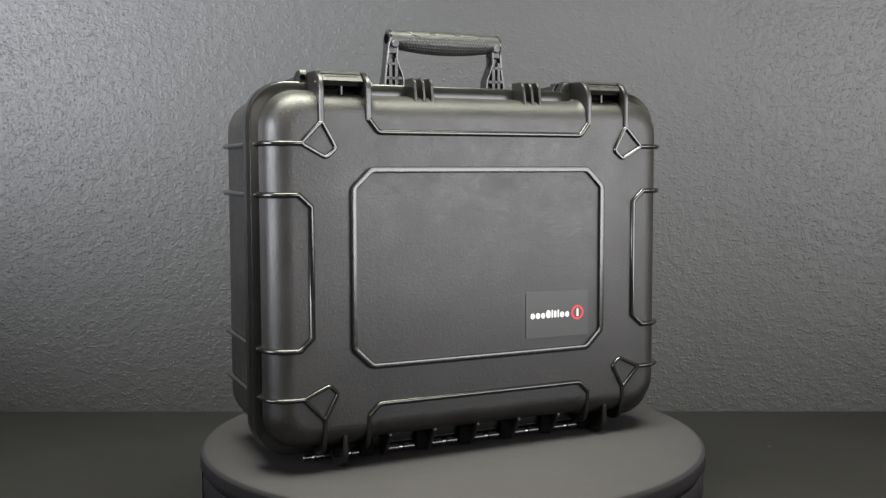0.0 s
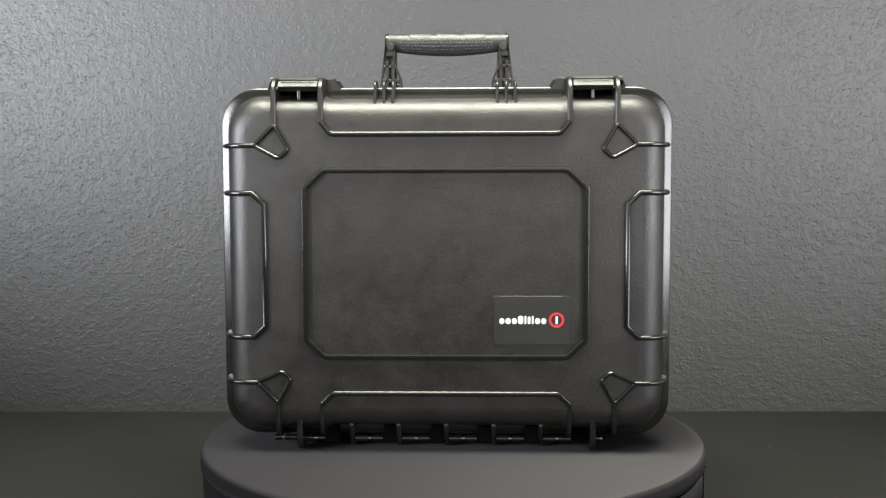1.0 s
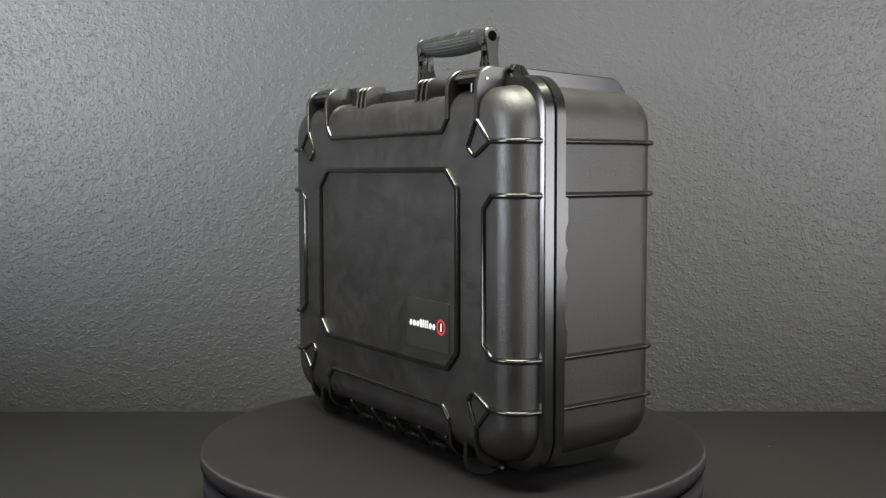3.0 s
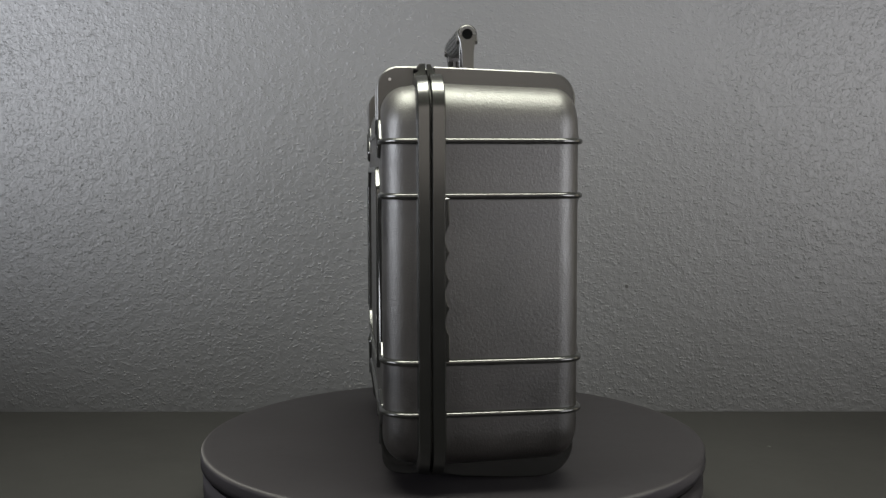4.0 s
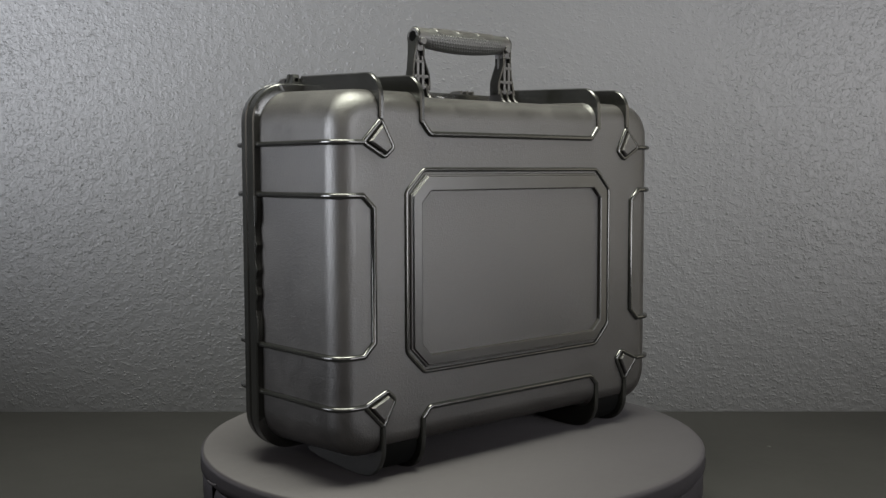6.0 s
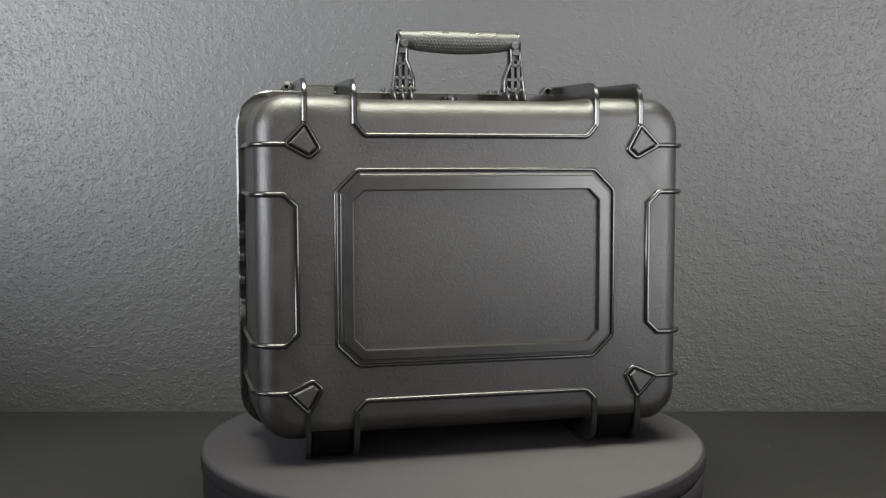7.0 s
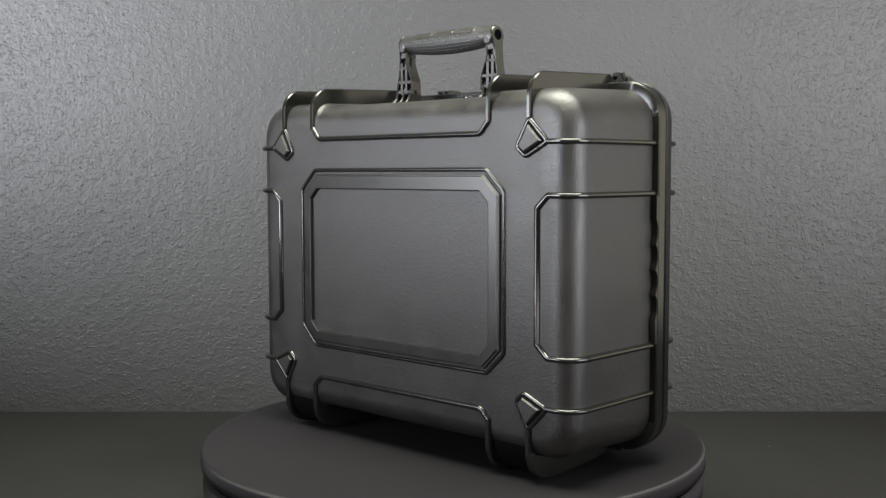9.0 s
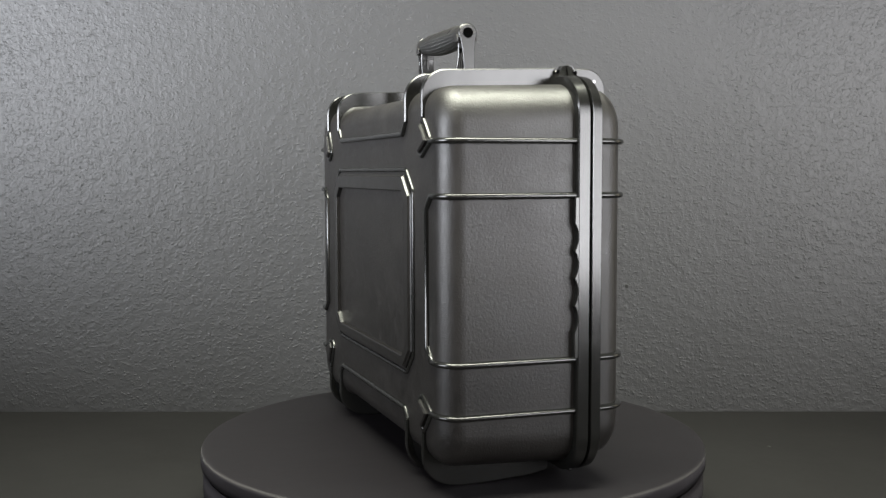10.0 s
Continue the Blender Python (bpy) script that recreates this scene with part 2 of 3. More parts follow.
def turntable():
    root = tagged(new("turntable"), "round turntable covered in charcoal cloth with a side seam", "turntable")
    r, bottom, n = 0.2795, -0.040, 180

    def turned(outline, wave=0.0):
        loops = []
        for radius, z, sway in outline:
            loop = []
            for k in range(n):
                a = 2 * math.pi * k / n
                w = wave * sway * (math.sin(5 * a) + 0.6 * math.sin(13 * a + 1.0) + 0.4 * math.sin(29 * a + 2.0))
                loop.append((radius * math.cos(a), radius * math.sin(a), z + w))
            loops.append(loop)
        return loops
    bm = bmesh.new()
    e = 0.0045
    cap = [(x, TOP, 0) for x in (0.09, 0.18, 0.25, 0.268)]
    cap += [(r - e + e * math.sin(radians(a)), TOP - e + e * math.cos(radians(a)), 0) for a in range(0, 91, 15)]
    cap += [(r + 0.0004, TOP - 0.012, 0.5), (r + 0.0003, TOP - 0.0165, 1), (r - 0.0008, TOP - 0.0178, 1), (r - 0.0035, TOP - 0.0172, 1), (0.2, TOP - 0.016, 0)]
    rings(bm, turned(cap, 0.0007))
    part("platter", bm, CLOTH, root, "round top stretched in charcoal cloth with a turned hem", 50)
    bm = bmesh.new()
    rings(bm, turned([(0.2, -0.0005, 0), (r - 0.0045, 0.0000, 0), (r - 0.0020, -0.0060, 0), (r - 0.0018, -0.0200, 0), (r - 0.0030, bottom + 0.003, 0), (r - 0.0060, bottom, 0), (0.15, bottom, 0)]))
    part("skirt", bm, CLOTH, root, "charcoal cloth side below the hem", 50)
    for start in (-14, 165):
        bm = bmesh.new()
        rim = [(start + 0.5 * k, TOP - 0.0172 + 0.0035 * (k / 12) ** 2) for k in range(0, 13)]
        pts = [((r + 0.0002) * math.cos(radians(a)), (r + 0.0002) * math.sin(radians(a)), z) for a, z in rim]
        sweep(bm, pts, [(p[0], p[1], 0) for p in pts], 0.0035, 0.0012)
        part("seam", bm, CLOTH, root, "folded cloth seam")
        # the cloth parts below the hem: a black strip is the slit's shade
        bm = bmesh.new()
        c, d = math.cos(radians(start + 2)), math.sin(radians(start + 2))
        pts = [((r - 0.0016) * math.cos(radians(start + 2 + w)), (r - 0.0016) * math.sin(radians(start + 2 + w)), z) for z, w in ((0.0040, 0.0), (-0.0060, 0.25), (-0.0160, -0.1), (-0.0280, 0.3), (-0.0360, 0.1))]
        sweep(bm, pts, [(c, d, 0)] * 5, 0.0030, 0.0007)
        part("slit", bm, SHADE_BLACK, root, "black strip painted as the shade in a slit where the cloth meets")
    bm = bmesh.new()
    tube(bm, (0, 0, TABLE_Z), (0, 0, bottom), 0.22, 64, 0.003)
    part("base", bm, DARK, root, "black round foot")
    return root


# ---- the case ----
CX = -0.0054                  # the case stands a little off the turntable's axis
CZ, HH = 0.2235, 0.187        # middle and half height of the rim
BACK, FRONT = 0.0965, -0.0862  # main faces
RIB_Z = (0.3485, 0.2990, 0.1478, 0.0998)


def shell(bm, y0, y1, w0, w1, h0, h1, r, fillet, dip):
    """A moulded tub, open towards y0, drafted to y1 with a rolled edge."""
    sign = 1 if y1 > y0 else -1
    loops = [round_rect(w0, h0, r, CZ, y0, 9, dip)]
    steps = 9
    for k in range(steps + 1):
        a = radians(90 * k / steps)
        d = fillet * (1 - math.cos(a))
        y = y1 - sign * fillet * (1 - math.sin(a))
        loops.append(round_rect(w1 - d, h1 - d, max(r - d * 0.75, 0.012), CZ, y, 9, dip))
    rings(bm, loops)


PROUD = 0.0022                # the ribs stand higher round the ends than on the faces
BASE = dict(y0=-0.034, y1=BACK, w0=0.2325, w1=0.2275, h0=0.1790, h1=0.1755, r=0.036, fillet=0.0225, dip=0.0042)
LID = dict(y0=-0.052, y1=FRONT, w0=0.2325, w1=0.2300, h0=0.1785, h1=0.1765, r=0.037, fillet=0.024, dip=0.0028)


def wrap(side, z, x_from, sx):
    """A level line from the face round the corner to the rim, with its normals."""
    sign = 1 if side["y1"] > side["y0"] else -1
    w, f, y1 = side["w1"], side["fillet"], side["y1"]
    pts = [((x_from, y1, z), (0, sign, 0)), ((w - f - 0.001, y1, z), (0, sign, 0))]
    for k in range(0, 9):
        a = radians(90 * k / 8)
        pts.append(((w - f + (f + PROUD) * math.sin(a), y1 - sign * (f - (f + PROUD * math.sin(a)) * math.cos(a)), z), (math.sin(a), sign * math.cos(a), 0)))
    pts.append(((side["w0"] + PROUD * 0.6, side["y0"], z), (1, 0, 0)))
    return [(CX + sx * p[0], p[1], p[2]) for p, n in pts], [(sx * n[0], n[1], n[2]) for p, n in pts]


def rib(parent, pts, normals, width=0.006, height=0.0034, closed=False, mat=None, flat=False):
    bm = bmesh.new()
    sweep(bm, pts, normals, width, height, closed, flat=flat)
    return part("rib", bm, mat or TRIM, parent)


def eased(pairs, reach, closed):
    """Rounds the corners of a line of pairs."""
    out, n = [], len(pairs)
    for i, p in enumerate(pairs):
        if not closed and i in (0, n - 1):
            out.append(p)
            continue
        p, a, b = Vector(p), Vector(pairs[i - 1]), Vector(pairs[(i + 1) % n])
        start = p + (a - p) * min(0.45, reach / (a - p).length)
        end = p + (b - p) * min(0.45, reach / (b - p).length)
        for k in range(5):
            u = k / 4
            out.append(tuple(start * (1 - u) ** 2 + p * (2 * u * (1 - u)) + end * u * u))
    return out


def face_line(parent, pairs, y, sx=1, **kw):
    sign = 1 if y > 0 else -1
    pairs = eased(pairs, 0.0034, kw.get("closed", False))
    return rib(parent, [(CX + sx * x, y, z) for x, z in pairs], [(0, sign, 0)] * len(pairs), **kw)


def octagon(x, z0, z1, cx, cz):
    return [(-x + cx, z1), (x - cx, z1), (x, z1 - cz), (x, z0 + cz), (x - cx, z0), (-x + cx, z0), (-x, z0 + cz), (-x, z1 - cz)]


def side_bracket(parent, side, sx):
    """The C-shaped rib round each end."""
    y = side["y1"]
    sign = 1 if y > 0 else -1
    x = 0.187 if sign > 0 else 0.189
    up, un = wrap(side, RIB_Z[1], x + 0.0125, sx)
    lo, ln = wrap(side, RIB_Z[2], x + 0.0125, sx)
    mid = [(CX + sx * x, y, RIB_Z[1] - 0.0118), (CX + sx * x, y, RIB_Z[2] + 0.0118)]
    rib(parent, up[::-1] + mid + lo, un[::-1] + [(0, sign, 0)] * 2 + ln, 0.006, 0.0038)


def corner_mark(parent, side, sx, upper):
    """The triangular rib at a corner with its level arm."""
    y = side["y1"]
    z = RIB_Z[0] if upper else RIB_Z[3]
    pts, nor = wrap(side, z, 0.198, sx)
    rib(parent, pts, nor, 0.0055, 0.0038)
    if upper:
        tri = [(0.1775, 0.3700), (0.1985, 0.3485), (0.1735, 0.3350), (0.1630, 0.3440)]
    else:
        tri = [(0.1770, 0.0775), (0.1985, 0.0998), (0.1722, 0.1115), (0.1632, 0.1030)]
    if y < 0:
        face_line(parent, tri, y, sx, closed=True, width=0.0048, height=0.0034)
    else:
        face_line(parent, tri, y, sx, closed=True, width=0.0052, height=0.0030)
        bm = bmesh.new()
        poly = inset(tri if area2(tri) > 0 else tri[::-1], 0.0031)
        plate(bm, [(CX + sx * a, b) for a, b in poly], y - 0.001, y + 0.0056, "y", 0.0014)
        part("corner_pad", bm, SHELL, parent, "raised triangular plastic pad")


def fin_plate(parent, poly, x, sx, thick=0.0052, name="fin", mat=None):
    bm = bmesh.new()
    plate(bm, poly, CX + sx * x - thick / 2, CX + sx * x + thick / 2, "x", 0.0011)
    return part(name, bm, mat or TRIM, parent)


def slope_lug(bm, sx):
    """Bevels the outer top of a lug down to the rim."""
    for v in bm.verts:
        if sx * (v.co.x - CX) > 0.188:
            if v.co.z > 0.412:
                v.co.x = CX + sx * 0.1868
            elif v.co.z > 0.405:
                v.co.x = CX + sx * 0.1905


def base_half(root):
    bm = bmesh.new()
    shell(bm, **BASE)
    bm.transform(Matrix.Translation((CX, 0, 0)))
    base = part("base", bm, SHELL, root, "deep black textured plastic tub")
    # rim
    bm = bmesh.new()
    rings(bm, [round_rect(0.2400 - d, HH - d, 0.039, CZ, y) for y, d in ((-0.0426, 0.0060), (-0.0426, 0.0012), (-0.0416, 0.0), (-0.0314, 0.0), (-0.0302, 0.0012), (-0.0300, 0.012))])
    bm.transform(Matrix.Translation((CX, 0, 0)))
    part("rim", bm, TRIM, base, "smooth black rim along the seam")
    bm = bmesh.new()
    rings(bm, [round_rect(0.2340, HH - 0.0060, 0.034, CZ, y) for y in (-0.0460, -0.0400)])
    bm.transform(Matrix.Translation((CX, 0, 0)))
    part("gasket", bm, DARK, base, "black rubber seal in the seam")
    for sx in (1, -1):
        for upper in (True, False):
            corner_mark(base, BASE, sx, upper)
        side_bracket(base, BASE, sx)
        # scalloped lip on the rim
        edge = []
        z, low = 0.2738, 0.1732
        step = (z - low) / 4
        for k in range(4):
            for j in range(7):
                edge.append((-0.0272 - 0.0034 * math.sin(math.pi * j / 7) ** 0.8, z - step * (k + j / 7)))
        edge = [(-0.0275, 0.2975)] + edge + [(-0.0272, low), (-0.0275, 0.1495), (-0.0335, 0.1495), (-0.0335, 0.2975)]
        bm = bmesh.new()
        a, b = sorted((CX + sx * 0.2330, CX + sx * 0.2396))
        plate(bm, edge, a, b, "x", 0.0006)
        part("scalloped_lip", bm, TRIM, base, "finger grip lip with four scallops")
        # fins over the top and the feet underneath
        for x, end, foot in ((0.1777, 0.3710, 0.0775), (0.1283, 0.3685, 0.0795)):
            top = [(-0.036, 0.385), (-0.036, 0.4195), (0.060, 0.4158)] + arc(0.0745, 0.3902, 0.0252, 80, 0, 9) + [(0.0997, end), (0.0945, end - 0.001), (0.080, 0.385)]
            fin_plate(base, top, x, sx)
            low_poly = [(-0.030, 0.060), (-0.030, 0.0300), (-0.010, 0.0262), (0.040, TOP), (0.062, TOP)] + arc(0.0680, 0.0560, 0.0317, -84, 0, 9) + [(0.0997, foot), (0.0945, foot), (0.080, 0.060)]
            fin_plate(base, low_poly, x, sx, 0.0056)
        foot_poly = [(-0.010, 0.060), (-0.010, 0.0310), (0.030, 0.0265), (0.060, 0.0262)] + arc(0.0640, 0.0580, 0.0300, -80, 0, 8) + [(0.085, 0.065)]
        bm = bmesh.new()
        a, b = sorted((CX + sx * 0.1305, CX + sx * 0.1755))
        plate(bm, foot_poly, a, b, "x", 0.003)
        part("foot", bm, FOOT, base, "black moulded foot between two fins, darkened as in shade")
        # ear beside the inner fin; a black plug is the shade in its padlock hole
        bm = bmesh.new()
        ear = [(0.1085, 0.4095), (0.1150, 0.4192), (0.1265, 0.4192), (0.1265, 0.4000), (0.104, 0.4000), (0.104, 0.4095)]
        plate(bm, [(CX + sx * p, q) for p, q in ear], -0.0430, -0.0305, "y", 0.0008)
        part("lock_ear", bm, TRIM, base, "padlock ear on the rim")
        bm = bmesh.new()
        tube(bm, (CX + sx * 0.1168, -0.0434, 0.4145), (CX + sx * 0.1168, -0.0300, 0.4145), 0.0028, 14)
        part("lock_hole", bm, SHADE_BLACK, base, "black plug painted as the shade in a padlock hole")
        # tab over the rim by the outer fin
        bm = bmesh.new()
        lo, hi = sorted((CX + sx * 0.1795, CX + sx * 0.1960))
        plate(bm, [(-0.0428, 0.400), (-0.0428, 0.4210), (-0.0392, 0.4210), (-0.0335, 0.4100), (-0.0310, 0.400)], lo, hi, "x", 0.0010)
        slope_lug(bm, sx)
        part("rim_tab", bm, TRIM, base)
        bm = bmesh.new()
        tube(bm, (CX + sx * 0.1850, -0.0430, 0.4150), (CX + sx * 0.1850, -0.0352, 0.4150), 0.0022, 12)
        part("lock_hole", bm, SHADE_BLACK, base, "black plug painted as the shade in a padlock hole")
    face_line(base, [(-0.1283, 0.3700), (-0.1180, 0.3575), (0.1180, 0.3575), (0.1283, 0.3700)], BACK)
    face_line(base, [(-0.1283, 0.0785), (-0.1190, 0.0885), (0.1190, 0.0885), (0.1283, 0.0785)], BACK)
    # framed panel: rib, raised band, sunken middle
    face_line(base, octagon(0.1475, 0.1245, 0.3230, 0.0215, 0.0215), BACK, closed=True, width=0.0046, height=0.0024)
    outer, inner = octagon(0.1436, 0.1284, 0.3191, 0.0200, 0.0200), octagon(0.1300, 0.1416, 0.3020, 0.0112, 0.0112)
    bm = bmesh.new()
    loops = []
    for poly, d, y in ((outer, 0.0, -0.001), (outer, 0.0002, 0.0016), (outer, 0.0010, 0.0024), (outer, 0.0020, 0.0024), (outer, 0.0030, 0.0045), (inner, -0.0014, 0.0046), (inner, -0.0004, 0.0040), (inner, 0.0, -0.001)):
        anti = poly[::-1]
        loops.append([(CX + p, BACK + y, q) for p, q in inset(anti, d)])
    rings(bm, loops, True, False)
    part("panel_band", bm, SATIN, base, "raised band framing the back panel", 12)
    # valve on the rim
    bm = bmesh.new()
    tube(bm, (CX + 0.0015, -0.026, 0.399), (CX + 0.0015, -0.026, 0.4060), 0.0085, 20, 0.0015)
    part("vent_valve", bm, TRIM, base, "small round pressure valve")
    # handle brackets on the top
    for sx in (1, -1):
        for x in (0.0735, 0.0640, 0.0545):
            poly = [(-0.008, 0.390), (-0.004, 0.404)] + arc(0.0090, 0.4085, 0.0090, 160, 0, 8) + [(0.0200, 0.4030), (0.0260, 0.3985), (0.0360, 0.3955), (0.0360, 0.390)]
            fin_plate(base, poly, x, sx, 0.0030, "bracket", SATIN)
    return base


def lid_half(root):
    bm = bmesh.new()
    shell(bm, **LID)
    bm.transform(Matrix.Translation((CX, 0, 0)))
    lid = part("lid", bm, SHELL, root, "shallow black textured plastic lid")
    bm = bmesh.new()
    rings(bm, [round_rect(0.2402 - d, HH - d, 0.039, CZ, y) for y, d in ((-0.0566, 0.012), (-0.0554, 0.0022), (-0.0543, 0.0010), (-0.0452, 0.0), (-0.0442, 0.0012), (-0.0442, 0.0060))])
    bm.transform(Matrix.Translation((CX, 0, 0)))
    part("rim", bm, TRIM, lid, "smooth black rim along the seam")
    for sx in (1, -1):
        for upper in (True, False):
            corner_mark(lid, LID, sx, upper)
        side_bracket(lid, LID, sx)
        for x, end in ((0.1777, 0.3690), (0.1288, 0.3715)):
            poly = [(-0.046, 0.385), (-0.046, 0.4195)] + arc(-0.0690, 0.3993, 0.0202, 90, 180, 9) + [(-0.0892, end), (-0.0845, end), (-0.072, 0.385)]
            fin_plate(lid, poly, x, sx, mat=SATIN)
        # raised step of the rim beside the inner fin
        bm = bmesh.new()
        plate(bm, [(CX + sx * p, q) for p, q in ((0.1265, 0.4000), (0.1265, 0.4195), (0.1180, 0.4200), (0.1108, 0.4105), (0.1108, 0.4000))], -0.0555, -0.0448, "y", 0.0008)
        part("rim_step", bm, TRIM, lid)
        bm = bmesh.new()
        lo, hi = sorted((CX + sx * 0.1795, CX + sx * 0.1960))
        plate(bm, [(-0.0442, 0.400), (-0.0442, 0.4215), (-0.0500, 0.4215), (-0.0548, 0.4130), (-0.0558, 0.400)], lo, hi, "x", 0.0010)
        slope_lug(bm, sx)
        part("rim_tab", bm, TRIM, lid)
        bm = bmesh.new()
        tube(bm, (CX + sx * 0.1848, -0.0552, 0.4142), (CX + sx * 0.1848, -0.0460, 0.4142), 0.0026, 14)
        part("lock_hole", bm, SHADE_BLACK, lid, "black plug painted as the shade in a padlock hole")
        for x in (0.0730, 0.0637, 0.0543):
            poly = [(-0.078, 0.390), (-0.078, 0.3985)] + arc(-0.0665, 0.4065, 0.0100, 185, 90, 6) + [(-0.050, 0.4165), (-0.050, 0.390)]
            fin_plate(lid, poly, x, sx, 0.0030, "bracket", SATIN)
        # latch between the fins
        latch_bits(root, sx)
        # line from the lower triangle to the hinge, and the hinge feet
        face_line(lid, [(0.1770, 0.0775), (0.1772, 0.0600)], FRONT, sx, width=0.0048)
        poly = [(-0.0450, 0.055), (-0.0450, 0.0300), (-0.0520, TOP), (-0.0660, TOP)] + arc(-0.0680, 0.0420, 0.0178, -90, -178, 7) + [(-0.0850, 0.0590), (-0.075, 0.064)]
        fin_plate(lid, poly, 0.1550, sx, 0.0058, "hinge_foot")
        poly = [(-0.050, 0.060), (-0.050, 0.0400), (-0.060, 0.0375)] + arc(-0.0660, 0.0590, 0.0215, -80, -178, 7) + [(-0.0880, 0.0775), (-0.083, 0.0775), (-0.07, 0.065)]
        fin_plate(lid, poly, 0.1305, sx, 0.0046)
        fin_plate(lid, poly, 0.1772, sx, 0.0046)
    face_line(lid, [(-0.1288, 0.3730), (-0.1185, 0.3600), (0.1185, 0.3600), (0.1288, 0.3730)], FRONT)
    face_line(lid, [(-0.1305, 0.0770), (-0.1190, 0.0882), (0.1190, 0.0882), (0.1305, 0.0770)], FRONT)
    face_line(lid, octagon(0.1461, 0.1270, 0.3230, 0.0191, 0.0185), FRONT, closed=True, width=0.0062, height=0.0038, flat=True)
    for x in (-0.1017, -0.0510, 0.0, 0.0508, 0.1013):
        poly = [(-0.0440, 0.055), (-0.0440, 0.0300)] + arc(-0.0520, 0.0310, 0.0068, -60, -150, 5) + [(-0.074, 0.050), (-0.070, 0.060)]
        fin_plate(lid, poly, x, 1, 0.0042, "hinge_knuckle", SHELL)
    return lid


def latch_bits(root, sx):
    lo, hi = sorted((CX + sx * 0.1320, CX + sx * 0.1745))
    bm = bmesh.new()
    poly = [(-0.0790, 0.4095), (-0.0760, 0.4170), (-0.0700, 0.4190), (-0.0420, 0.4182), (-0.0300, 0.4150), (-0.0260, 0.4060), (-0.0290, 0.4060), (-0.0330, 0.4120), (-0.0450, 0.4135), (-0.0700, 0.4100), (-0.0730, 0.4060), (-0.0770, 0.4050)]
    plate(bm, poly, lo, hi, "x", 0.0010)
    latch = part("latch", bm, TRIM, root, "glossy black draw latch lever")
    bm = bmesh.new()
    plate(bm, [(-0.0818, 0.4096), (-0.0735, 0.4190), (-0.0700, 0.4202), (-0.0680, 0.4200), (-0.0680, 0.4086), (-0.0800, 0.4082)], lo, hi, "x", 0.0009)
    bar = part("roller", bm, SHELL, latch, "broad textured latch bar between two fins")
    bm = bmesh.new()
    mid, wide = (lo + hi) / 2, (hi - lo) / 2 - 0.004
    box(bm, mid - wide, mid + wide, -0.0786, -0.0770, 0.4139, 0.4145, 0.0002)
    part("seam", bm, TRIM, bar)
    bm = bmesh.new()
    tube(bm, (CX + sx * 0.1740, -0.0770, 0.4075), (CX + sx * 0.1810, -0.0770, 0.4075), 0.0014, 12)
    part("pin", bm, STEEL, latch, "steel latch pin")
    bm = bmesh.new()
    tube(bm, (CX + sx * 0.1530, -0.0745, 0.3960), (CX + sx * 0.1530, -0.0745, 0.4055), 0.0022, 12, 0.0005)
    part("stop", bm, TRIM, latch, "small upright stop peg")


def hinge(rod):
    y, z = -0.0500, 0.0315
    # right of each fin a split barrel round the pin, then a solid block up to the next fin
    for x, long in ((-0.1550, 0.0215), (-0.1017, 0.0310), (-0.0510, 0.0310), (0.0, 0.0310), (0.0508, 0.0310), (0.1013, 0.0310)):
        x0, x1 = CX + x + 0.0026, CX + x + 0.0026 + long
        mid = (x0 + x1) / 2
        for a, b in ((x0, mid - 0.0022), (mid + 0.0022, x1)):
            bm = bmesh.new()
            tube(bm, (a, y - 0.0060, z + 0.0008), (b, y - 0.0060, z + 0.0008), 0.0036, 16, 0.0006)
            part("hinge_barrel", bm, TRIM, rod, "glossy black hinge barrel")
        bm = bmesh.new()
        tube(bm, (mid - 0.0040, y - 0.0064, z + 0.0010), (mid + 0.0040, y - 0.0064, z + 0.0010), 0.0019, 14, 0.0002)
        part("hinge_pin", bm, STEEL, rod, "polished steel hinge pin")
        bm = bmesh.new()
        box(bm, x1 + 0.0006, x1 + 0.0145, -0.0620, -0.0400, 0.0285, 0.0480, 0.0012)
        part("hinge_block", bm, FOOT, rod)
    for a, b in ((-0.1875, -0.1805), (-0.1765, -0.1600), (0.1585, 0.1660)):
        bm = bmesh.new()
        tube(bm, (CX + a, y, z), (CX + b, y, z), 0.0033, 14, 0.0005)
        part("hinge_barrel", bm, TRIM, rod, "glossy black hinge barrel")
    for a, b in ((-0.1890, -0.1740), (0.1600, 0.1690)):
        bm = bmesh.new()
        tube(bm, (CX + a, y, z), (CX + b, y, z), 0.0020, 14, 0.0004)
        part("hinge_pin", bm, STEEL, rod, "polished steel hinge pin")


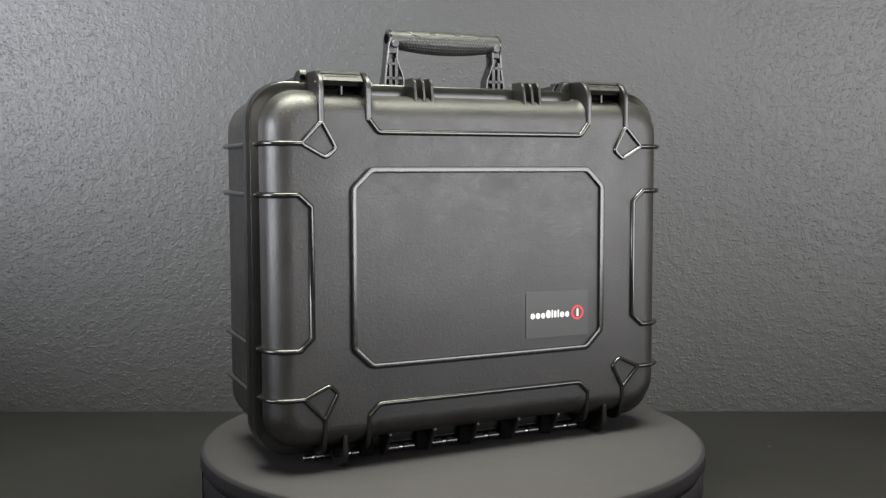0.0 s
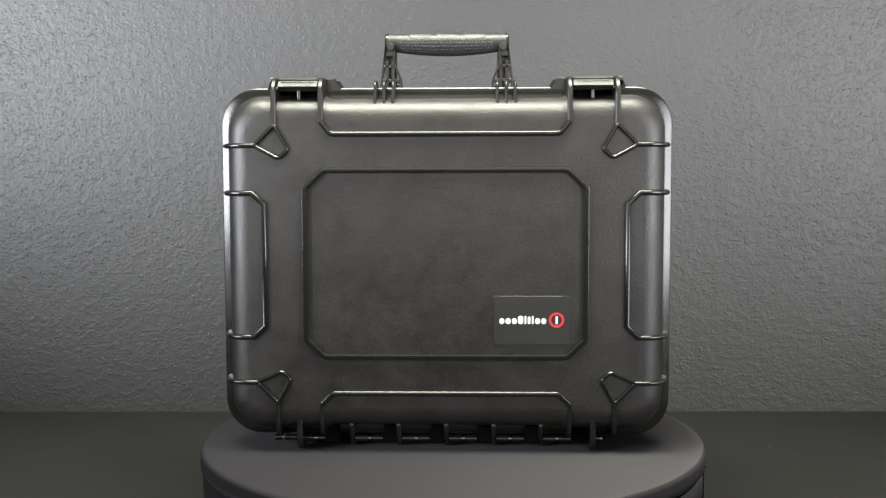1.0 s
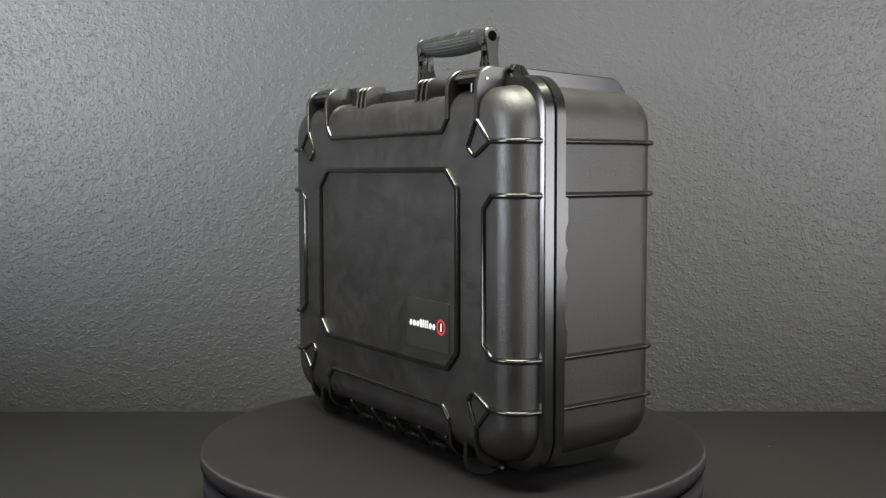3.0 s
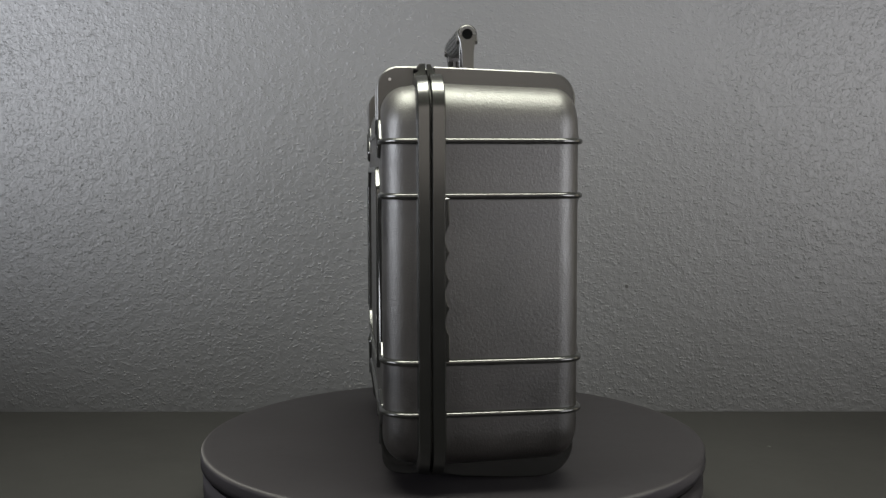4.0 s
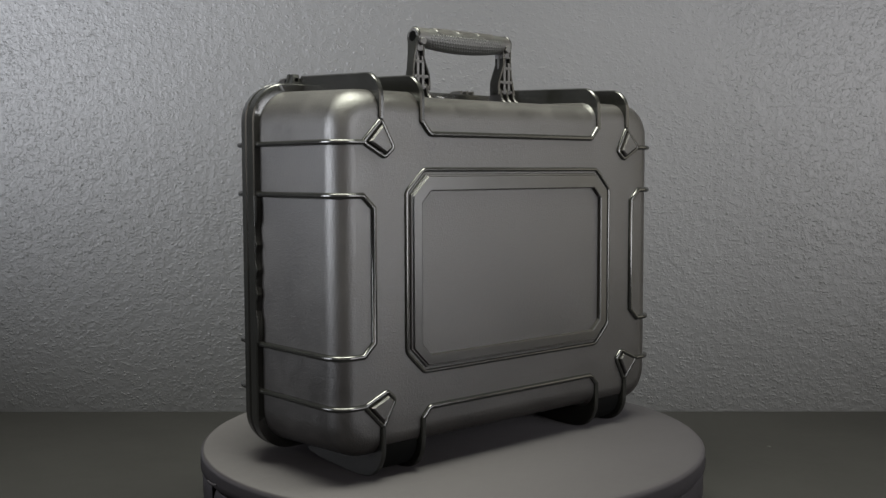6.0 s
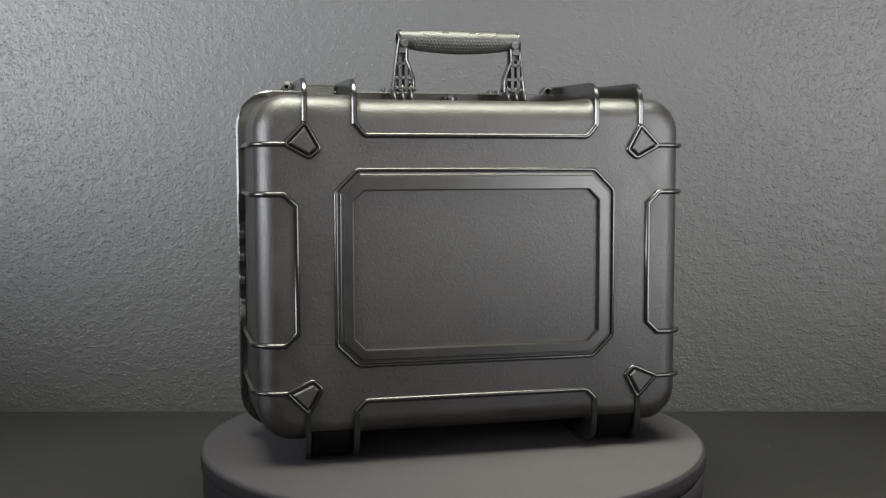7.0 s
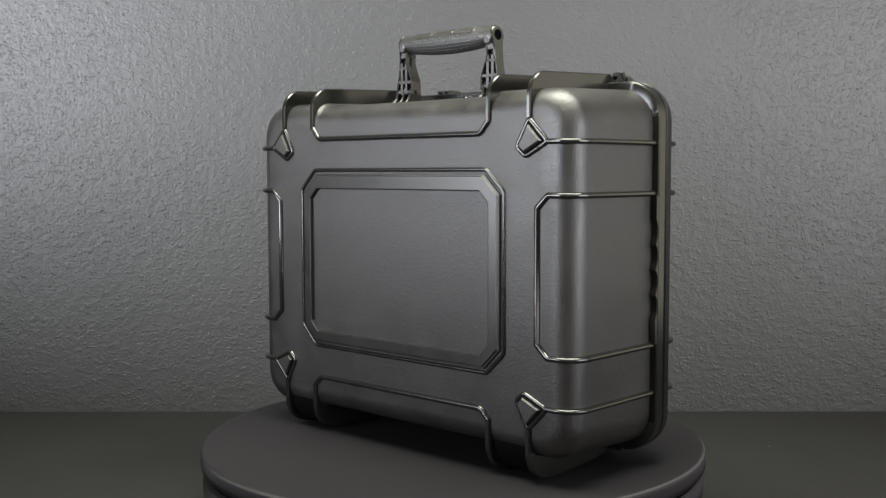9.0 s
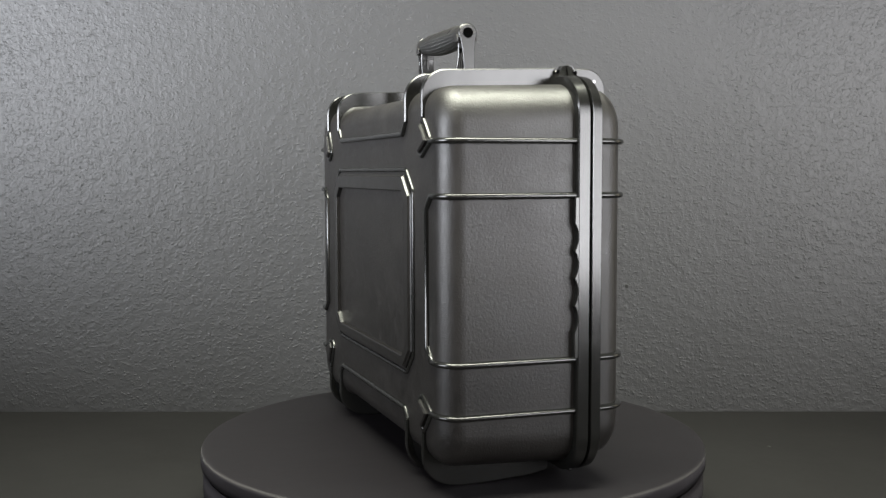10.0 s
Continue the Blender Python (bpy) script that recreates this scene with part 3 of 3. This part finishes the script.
def handle(root):
    hy, hz = 0.0098, 0.4642

    # grip, swollen underneath
    bm = bmesh.new()
    loops = []
    for i in range(41):
        u = -1 + 2 * i / 40
        x = 0.0560 * u
        swell = 0.0024 * (1 - u * u)
        loop = []
        for k in range(28):
            a = 2 * math.pi * k / 28
            r = 0.0102
            loop.append((CX + x, hy + (r + swell * 0.5) * math.cos(a), hz + r * math.sin(a) - (swell * 1.9 * max(0, -math.sin(a)))))
        loops.append(loop)
    rings(bm, loops)
    hd = part("handle", bm, GRIP, root, "carry handle with a black rubber grip, raised")
    for sx in (1, -1):
        # outer cheek: a bone-shaped plate that leans outwards
        head = arc(hy, hz + 0.0005, 0.0102, -35, 215, 16)
        neck = [(hy - 0.0066, 0.446), (hy - 0.0060, 0.430), (hy - 0.0085, 0.408)]
        poly = head + neck + [(hy + 0.0085, 0.408), (hy + 0.0060, 0.430), (hy + 0.0066, 0.446)]
        bm = bmesh.new()
        plate(bm, poly, -0.0013, 0.0013, "x", 0.0006)
        for v in bm.verts:
            v.co.x = CX + sx * (0.0665 + v.co.x + (0.4700 - v.co.z) * 0.125)
        part("cheek", bm, TRIM, hd, "bone-shaped outer cheek of the handle")
        # no hole is cut: a black disc on the cheek is its shade
        bm = bmesh.new()
        tube(bm, (CX + sx * 0.0660, hy, hz + 0.0005), (CX + sx * 0.0692, hy, hz + 0.0005), 0.0055, 24)
        part("bore", bm, SHADE_BLACK, hd, "flat black disc painted as the shade in the handle bore")
        # inner cheek that flares towards the bracket
        line = [(0.0575, 0.4560), (0.0580, 0.4425), (0.0505, 0.4235), (0.0500, 0.4180), (0.0500, 0.4080)]
        bm = bmesh.new()
        prof = [(CX + sx * x, z) for x, z in line] + [(CX + sx * (x + 0.0024), z) for x, z in line[::-1]]
        plate(bm, prof, hy - 0.0075, hy + 0.0075, "y", 0.0006)
        part("cheek", bm, TRIM, hd)
        # webs and uprights between the cheeks
        for z, x0, x1, t in ((0.4545, 0.0575, 0.0690, 0.0110), (0.4378, 0.0572, 0.0706, 0.0032), (0.4222, 0.0508, 0.0728, 0.0034), (0.4112, 0.0505, 0.0738, 0.0030)):
            bm = bmesh.new()
            a, b = sorted((CX + sx * x0, CX + sx * x1))
            box(bm, a, b, hy - 0.0068, hy + 0.0068, z - t / 2, z + t / 2, 0.0005)
            part("web", bm, SHELL, hd)
        for x in (0.0600, 0.0668):
            bm = bmesh.new()
            a, b = CX + sx * x - 0.0017, CX + sx * x + 0.0017
            box(bm, a, b, hy - 0.0068, hy + 0.0068, 0.4085, 0.4440, 0.0004)
            part("web", bm, SHELL, hd)
        bm = bmesh.new()
        a, b = sorted((CX + sx * 0.0560, CX + sx * 0.0690))
        box(bm, a, b, hy - 0.0012, hy + 0.0012, 0.4085, 0.4560, 0.0003)
        part("web", bm, SHELL, hd)
        bm = bmesh.new()
        tube(bm, (CX + sx * 0.0480, hy, 0.4110), (CX + sx * 0.0760, hy, 0.4110), 0.0020, 12)
        part("pin", bm, TRIM, hd, "black handle pivot pin")
        bm = bmesh.new()
        tube(bm, (CX + sx * 0.0545, hy, hz), (CX + sx * 0.0685, hy, hz), 0.0102, 24, 0.0014)
        part("end_cap", bm, SHELL, hd)
        for way in (1, -1):
            bm = bmesh.new()
            tube(bm, (CX + sx * 0.0622, hy, 0.4590), (CX + sx * 0.0622, hy + way * 0.0112, 0.4590), 0.0046, 6, 0.0008)
            part("boss", bm, SHELL, hd, "angular boss where grip meets cheek")
    bm = bmesh.new()
    for row, deg in enumerate(range(-160, 161, 16)):
        if abs(deg) < 70:
            continue
        for col in range(-14, 15):
            u = (col + 0.5 * (row % 2)) * 0.0036 / 0.056
            if abs(u) > 0.9:
                continue
            swell = 0.0024 * (1 - u * u)
            a = radians(90 - deg)
            out = Vector((0, math.cos(a), math.sin(a)))
            side = Vector((0, -math.sin(a), math.cos(a)))
            mid = Vector((CX + 0.056 * u, hy + (0.0102 + swell * 0.5) * math.cos(a), hz + 0.0102 * math.sin(a) - swell * 1.9 * max(0, -math.sin(a))))
            hexes = []
            for q, d in ((0.00170, -0.0003), (0.00135, 0.00012), (0.0007, 0.00030)):
                hexes.append([mid + out * d + Vector((q * math.cos(k * math.pi / 3), 0, 0)) + side * (q * math.sin(k * math.pi / 3)) for k in range(6)])
            rings(bm, hexes)
    tagged(part("grip_studs", bm, GRIP, hd, "small honeycomb studs on the rubber grip"), kind="stuff")
    for x0, x1 in ((-0.0440, -0.0165), (-0.0138, 0.0138), (0.0165, 0.0440)):
        bm = bmesh.new()
        loops = []
        for i in range(13):
            u = i / 12
            x = x0 + (x1 - x0) * u
            reach = 58 + 30 * math.sin(math.pi * u)
            h = 0.0112 if 0 < i < 12 else 0.0098
            loop = [(CX + x, hy + (0.0094 if abs(q) == 1 else h) * math.sin(radians(reach * q)), hz + (0.0094 if abs(q) == 1 else h) * math.cos(radians(reach * q))) for q in [j / 7 for j in range(-7, 8)]]
            loops.append(loop)
        rings(bm, loops, False, False)
        part("grip_pad", bm, SHELL, hd, "smooth scalloped pad on the grip")


def maker_label(root):
    y = FRONT - 0.0001
    bm = bmesh.new()
    x0, x1, z0, z1, r = 0.0505, 0.1298, 0.1408, 0.1915, 0.002
    poly = arc(x1 - r, z1 - r, r, 0, 90, 4) + arc(x0 + r, z1 - r, r, 90, 180, 4) + arc(x0 + r, z0 + r, r, 180, 270, 4) + arc(x1 - r, z0 + r, r, 270, 360, 4)
    plate(bm, [(CX + p, q) for p, q in poly], y - 0.0007, y + 0.0005, "y", 0.0002)
    badge = part("maker_badge", bm, FILM, root, "thin dark printed badge plate")
    # white lettering kept as plain bars
    x = 0.0565
    for wide, tall in ((0.0050, 0.0060), (0.0054, 0.0060), (0.0048, 0.0060), (0.0054, 0.0085), (0.0018, 0.0085), (0.0030, 0.0078), (0.0018, 0.0085), (0.0054, 0.0060), (0.0048, 0.0060)):
        bm = bmesh.new()
        c = min(0.0017, wide * 0.33)
        poly = [(x + c, 0.1622), (x + wide - c, 0.1622), (x + wide, 0.1622 + c), (x + wide, 0.1622 + tall - c), (x + wide - c, 0.1622 + tall), (x + c, 0.1622 + tall), (x, 0.1622 + tall - c), (x, 0.1622 + c)]
        plate(bm, [(CX + p, q) for p, q in poly], y - 0.0010, y - 0.0006, "y", 0.0001)
        part("print_bar", bm, WHITE, badge, "white printed bar")
        x += wide + 0.0014
    bm = bmesh.new()
    ox, oz = 0.1160, 0.1664
    loops = []
    for k in range(41):
        a = 2 * math.pi * k / 40
        loops.append([(CX + ox + q * math.cos(a), y - d, oz + q * math.sin(a)) for q, d in ((0.0057, 0.0006), (0.0057, 0.0010), (0.0079, 0.0010), (0.0079, 0.0006))])
    rings(bm, loops, True, False)
    bmesh.ops.remove_doubles(bm, verts=bm.verts, dist=1e-6)
    part("print_ring", bm, RED, badge, "red printed ring")
    bm = bmesh.new()
    plate(bm, [(CX + ox + p, oz + q) for p, q in ((-0.0010, -0.0040), (0.0012, -0.0040), (0.0012, 0.0040), (-0.0010, 0.0040))], y - 0.0010, y - 0.0006, "y", 0.0001)
    part("print_bar", bm, WHITE, badge, "white printed bar")


def transport_case():
    root = tagged(new("transport_case"), "closed black hard plastic case standing upright on the turntable", "case")
    base_half(root)
    lid = lid_half(root)
    hinge(lid)
    handle(root)
    maker_label(root)
    return root


TURNTABLE = turntable()
CASE = transport_case()


def motions():
    rows = [(k * 0.25, pose(0, 0, 0, 0, 0, 26.50 - 27.569 * k * 0.25)) for k in range(41)]
    walk(TURNTABLE, rows)
    walk(CASE, rows)


motions()
